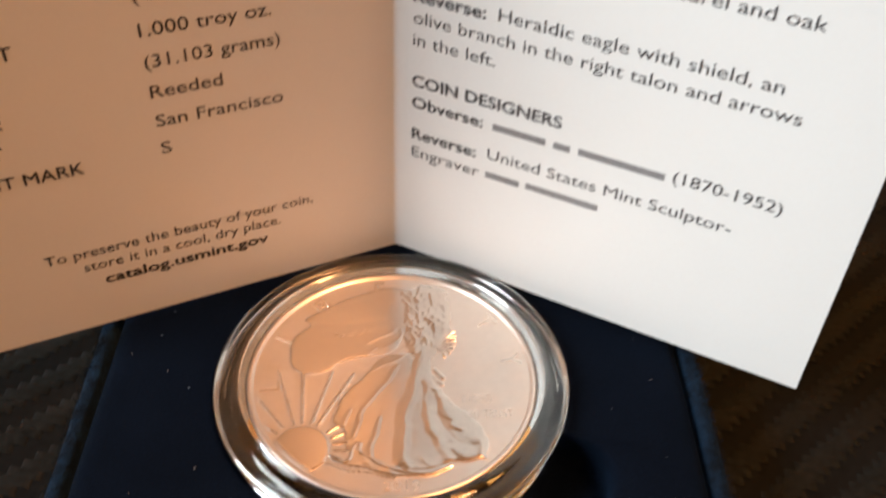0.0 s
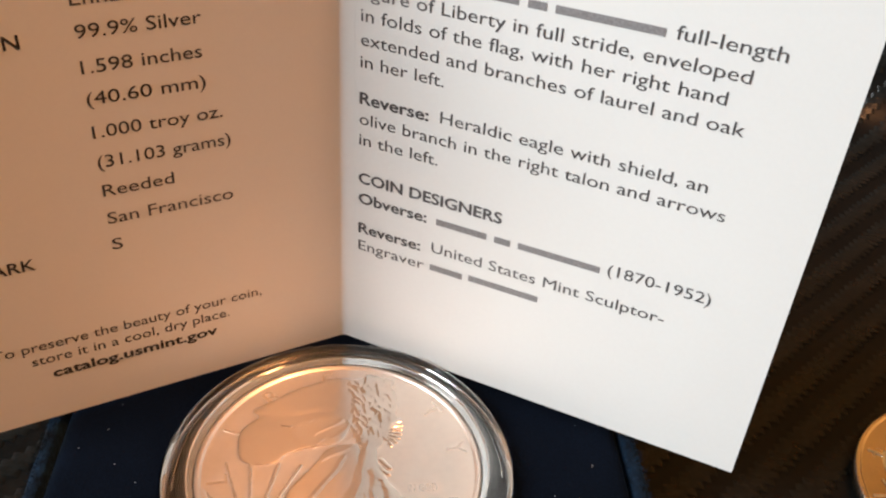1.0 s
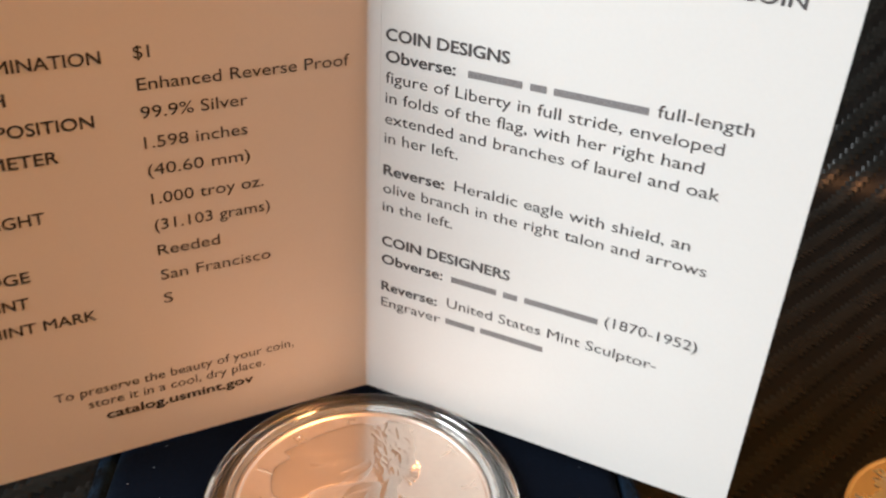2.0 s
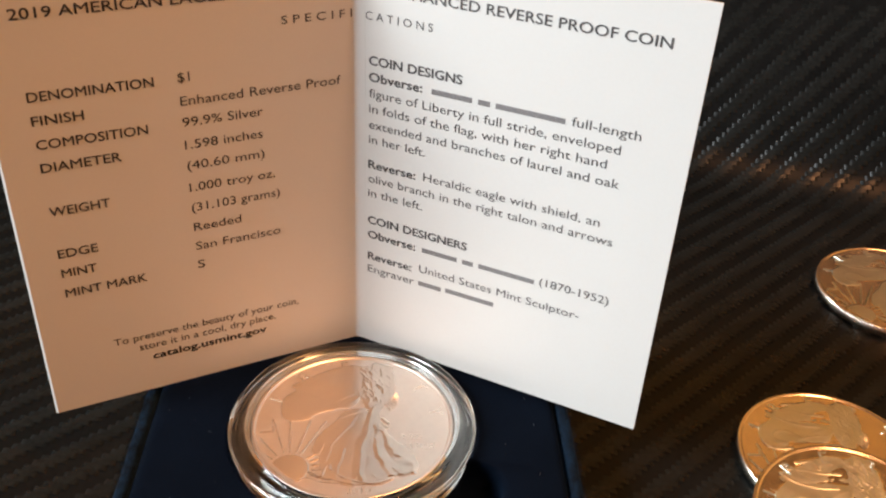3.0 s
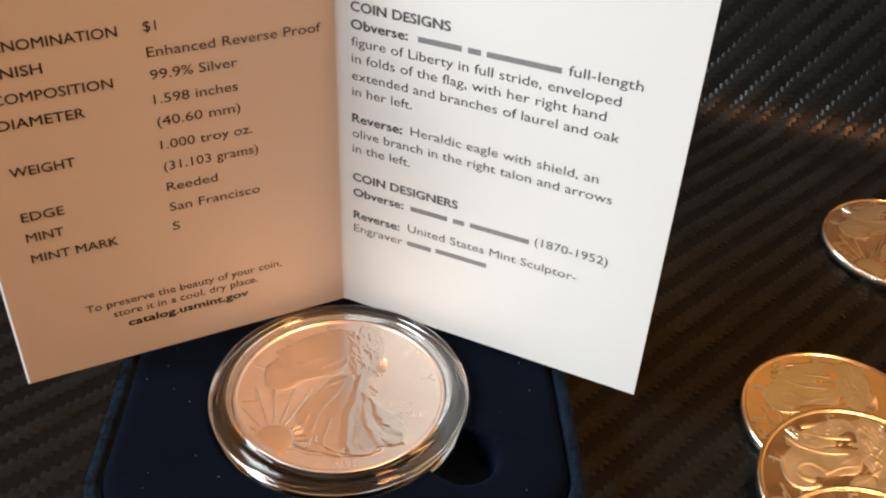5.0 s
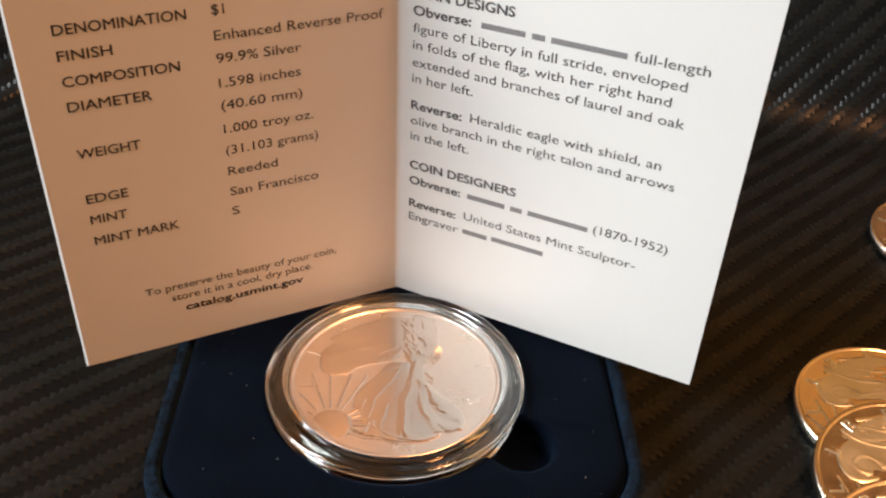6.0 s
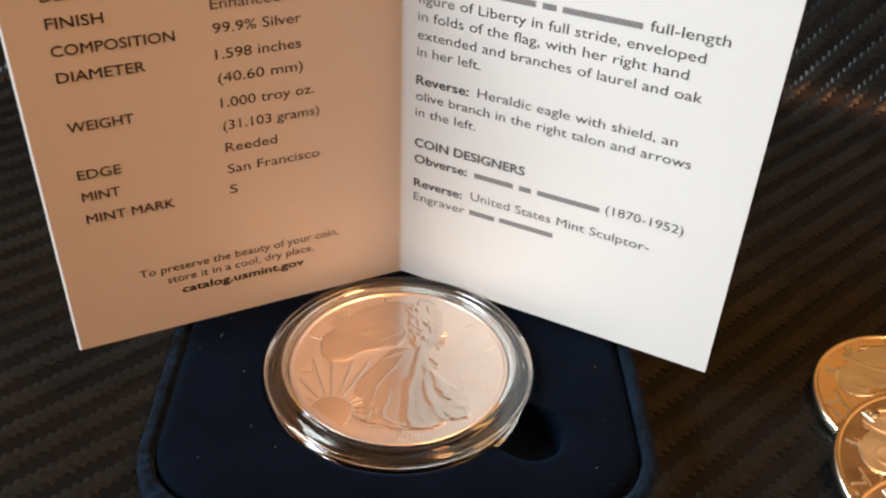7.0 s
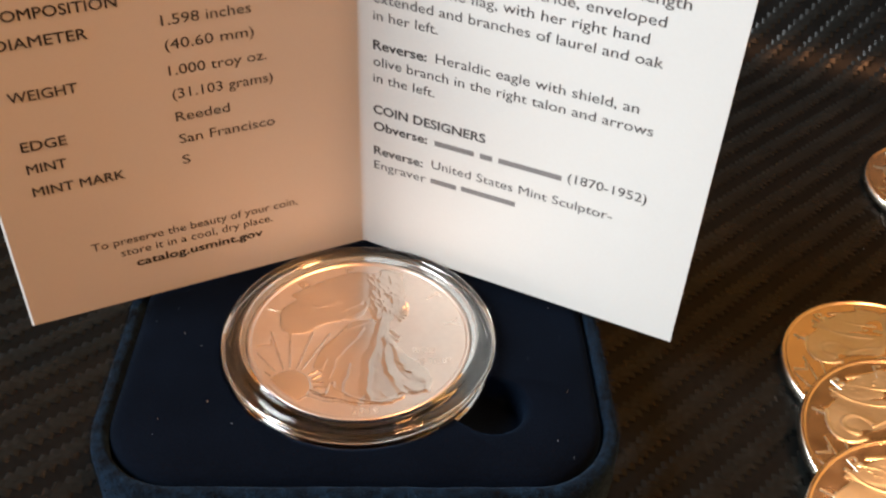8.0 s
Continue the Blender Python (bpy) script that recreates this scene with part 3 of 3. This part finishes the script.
glass_disc("floor_disc", -3.9, -1.6, "clear capsule floor")

# ---------------------------------------------------------------- certificate card
CREASE = Vector((-0.00218, 0.02836, TOP + 0.00005))
R_DIR = Vector((0.91354, -0.40615, 0.02211)).normalized()
L_DIR = Vector((-0.88206, -0.47078, 0.01863)).normalized()
C_UP = Vector((-0.00360, 0.04629, 0.99892)).normalized()
CARD_W, CARD_H, CARD_T = 0.0646, 0.0880, 0.00036

card = new("certificate_card")
card.matrix_world = Matrix.Translation(CREASE)
tagged(card, "folded white card with printed specifications, standing open on the box", "card")


def panel(name, direction, sign, label):
    """A panel whose writing runs along x and stands along y. sign: +1 from the crease outwards."""
    x = direction * sign
    z = x.cross(C_UP).normalized()
    y = z.cross(x)
    m = Matrix((x, y, z)).transposed().to_4x4()
    nx_, ny_ = 24, 30
    v, f = [], []
    x0, x1 = (0.0021, CARD_W) if sign > 0 else (-CARD_W, -0.0004)
    for depth in (0.0, -CARD_T):
        for j in range(ny_ + 1):
            for i in range(nx_ + 1):
                xx = x0 + (x1 - x0) * i / nx_
                low = 0.00042 * (1 - abs(xx) / CARD_W)
                d = depth
                if sign < 0 and i < 2:
                    xx = -CARD_W + 0.00038 * i
                    d = depth - 0.00030 * (1 - i)
                v.append((xx * (1 + (0.017 if sign > 0 else 0.010) * j / ny_), low + (CARD_H - low) * j / ny_, d))
    half = (nx_ + 1) * (ny_ + 1)
    at = lambda i, j, s: s * half + j * (nx_ + 1) + i
    for j in range(ny_):
        for i in range(nx_):
            f.append((at(i, j, 0), at(i + 1, j, 0), at(i + 1, j + 1, 0), at(i, j + 1, 0)))
            f.append((at(i, j + 1, 1), at(i + 1, j + 1, 1), at(i + 1, j, 1), at(i, j, 1)))
    for i in range(nx_):
        f.append((at(i, 0, 1), at(i + 1, 0, 1), at(i + 1, 0, 0), at(i, 0, 0)))
        f.append((at(i, ny_, 0), at(i + 1, ny_, 0), at(i + 1, ny_, 1), at(i, ny_, 1)))
    for j in range(ny_):
        f.append((at(0, j, 0), at(0, j + 1, 0), at(0, j + 1, 1), at(0, j, 1)))
        f.append((at(nx_, j, 1), at(nx_, j + 1, 1), at(nx_, j + 1, 0), at(nx_, j, 0)))
    ob = mesh_object(name, v, f, paper, smooth=False)
    ob.matrix_basis = m
    return under(ob, card, label)


left_panel = panel("panel", L_DIR, -1, "white card panel with a table of specifications")
right_panel = panel("panel", R_DIR, 1, "white card panel with printed paragraphs")

# the scored fold between the panels
fold_v, fold_f = [], []
a0, turn_at, a1 = L_DIR * 0.0004, L_DIR * -0.00015, R_DIR * 0.0021
back = Vector((0.0, 0.0019, 0))
bend = [a0 * (1 - k / 10) ** 2 + turn_at * (2 * k / 10 * (1 - k / 10)) + a1 * (k / 10) ** 2 for k in range(11)]
loop = bend + [a1 + back, a0 + back]
for h in (0.00042, CARD_H):
    fold_v += [p + C_UP * h for p in loop]
n_fold = len(loop)
fold_f = [(k, (k + 1) % n_fold, n_fold + (k + 1) % n_fold, n_fold + k) for k in range(n_fold)]
fold_f += [tuple(reversed(range(n_fold))), tuple(range(n_fold, 2 * n_fold))]
under(mesh_object("fold", fold_v, fold_f, paper, angle=40), card, "scored paper fold")

LABEL, BODY, SMALL = 1.72 * MM, 1.74 * MM, 1.55 * MM


def left_line(body, x0, x1, z, cap=BODY, bold=0.0, mat=ink):
    writing("printed_line", body, (x0 - 64.3) * MM, (x1 - 64.3) * MM, z * MM, cap, mat, left_panel, bold)


def right_line(body, x0, x1, z, cap=BODY, bold=0.0, mat=grey_ink):
    writing("printed_line", body, x0 * MM, x1 * MM, z * MM, cap, mat, right_panel, bold)


def printed_bar(x0, x1, z, parent, shift=0.0):
    """A bar in place of a name: word by word."""
    hi = 1.05
    v = [((x0 - shift) * MM, z * MM, 0.00006), ((x1 - shift) * MM, z * MM, 0.00006), ((x1 - shift) * MM, (z + hi) * MM, 0.00006), ((x0 - shift) * MM, (z + hi) * MM, 0.00006)]
    under(mesh_object("printed_bar", v, [(0, 1, 2, 3)], bar_ink, smooth=False), parent)


for body, x1, z in (("DENOMINATION", 26.4, 65.8), ("FINISH", 14.1, 61.5), ("COMPOSITION", 24.4, 57.1), ("DIAMETER", 19.2, 52.7), ("WEIGHT", 16.1, 44.0), ("EDGE", 12.7, 35.2), ("MINT", 11.9, 31.0), ("MINT MARK", 20.6, 26.6)):
    left_line(body, 5.7, x1, z, LABEL, 0.016)
for body, x1, z in (("$1", 32.7, 66.0), ("Enhanced Reverse Proof", 61.2, 61.5), ("99.9% Silver", 45.6, 57.4), ("1.598 inches", 45.3, 52.9), ("(40.60 mm)", 45.4, 48.7), ("1.000 troy oz.", 47.2, 44.1), ("(31.103 grams)", 48.0, 39.8), ("Reeded", 39.9, 35.5), ("San Francisco", 47.7, 31.2), ("S", 32.0, 27.0)):
    left_line(body, 30.6, x1, z)
left_line("To preserve the beauty of your coin,", 12.6, 50.8, 13.0, SMALL)
left_line("store it in a cool, dry place.", 17.3, 45.6, 10.5, SMALL)
left_line("catalog.usmint.gov", 19.7, 43.4, 7.7, SMALL, 0.05)
left_line("2019 AMERICAN EAGLE", 5.3, 40.2, 79.9, 1.75 * MM, 0.02)
left_line("S P E C I F I", 50.0, 63.6, 74.4, 1.5 * MM)
right_line("C A T I O N S", 2.2, 16.1, 74.3, 1.5 * MM)
right_line("ENHANCED REVERSE PROOF COIN", 7.6, 59.1, 79.4, 1.85 * MM, 0.02)
right_line("COIN DESIGNS", 3.0, 22.4, 65.6, BODY, 0.045)
right_line("Obverse:", 3.0, 14.3, 62.3, BODY, 0.045)
right_line("full-length", 43.9, 56.5, 62.4)
right_line("figure of Liberty in full stride, enveloped", 3.0, 53.3, 59.0)
right_line("in folds of the flag, with her right hand", 3.0, 51.2, 55.8)
right_line("extended and branches of laurel and oak", 3.0, 54.0, 52.4)
right_line("in her left.", 2.95, 15.4, 49.2)
right_line("Reverse:", 2.9, 13.4, 43.7, BODY, 0.045)
right_line("Heraldic eagle with shield, an", 15.2, 51.5, 43.9)
right_line("olive branch in the right talon and arrows", 2.85, 54.4, 40.5)
right_line("in the left.", 2.8, 15.2, 37.2)
right_line("COIN DESIGNERS", 2.8, 25.4, 30.8, BODY, 0.045)
right_line("Obverse:", 2.8, 13.9, 27.3, BODY, 0.045)
right_line("(1870-1952)", 41.3, 55.4, 27.7)
right_line("Reverse:", 2.8, 13.1, 22.0, BODY, 0.045)
right_line("United States Mint Sculptor-", 15.0, 50.1, 22.4)
right_line("Engraver", 2.75, 13.9, 18.8)
for x0, x1, z in ((16.3, 24.6, 62.4), (25.8, 28.2, 62.4), (29.3, 42.7, 62.4), (15.5, 23.4, 27.4), (24.6, 27.0, 27.4), (28.2, 40.2, 27.5), (14.9, 20.2, 19.1), (21.2, 32.1, 19.3)):
    printed_bar(x0, x1, z, right_panel)

# ---------------------------------------------------------------- loose coins
loose = silver_coin(bright_silver, bullion_frost, 0.993, 0.85)
loose.matrix_world = pose(0.1035, 0.0103, 0.0003, 0, 0, -5)
tagged(loose, "silver coin with reeded edge and golden sheen, lying on black vinyl", "coin", group="silver coins")
second = copy_thing(loose, LOOSE_2)
third = copy_thing(loose, LOOSE_3)
for ob in (second, third):
    tagged(ob, "silver coin with golden sheen, leaning on the coin beneath it", "coin")
fourth = copy_thing(loose, pose(0.1400, 0.0750, 0.0003, 0, 0, COIN_TURN - 8))

# ---------------------------------------------------------------- lint on the velvet
dv, df = [], []
for k in range(34):
    x, y = rng.uniform(-0.038, 0.039), rng.uniform(-0.030, 0.012)
    if math.hypot(x, y) < 0.0275 or math.hypot(x - 0.0236, y + 0.0132) < 0.0085:
        continue
    a, l, w = rng.uniform(0, math.pi), rng.uniform(0.00006, 0.0002), rng.uniform(0.00002, 0.00004)
    b = len(dv)
    ca, sa = math.cos(a), math.sin(a)
    z = TOP + 0.00008
    dv += [(x - ca * l, y - sa * l, z), (x + sa * w, y - ca * w, z + 0.0001), (x + ca * l, y + sa * l, z), (x - sa * w, y + ca * w, z + 0.00015)]
    df += [(b, b + 1, b + 2), (b, b + 2, b + 3)]
dust = mesh_object("lint", dv, df, lint, smooth=False)
tagged(dust, "tiny pale lint specks on the navy velvet", "lint", kind="stuff")
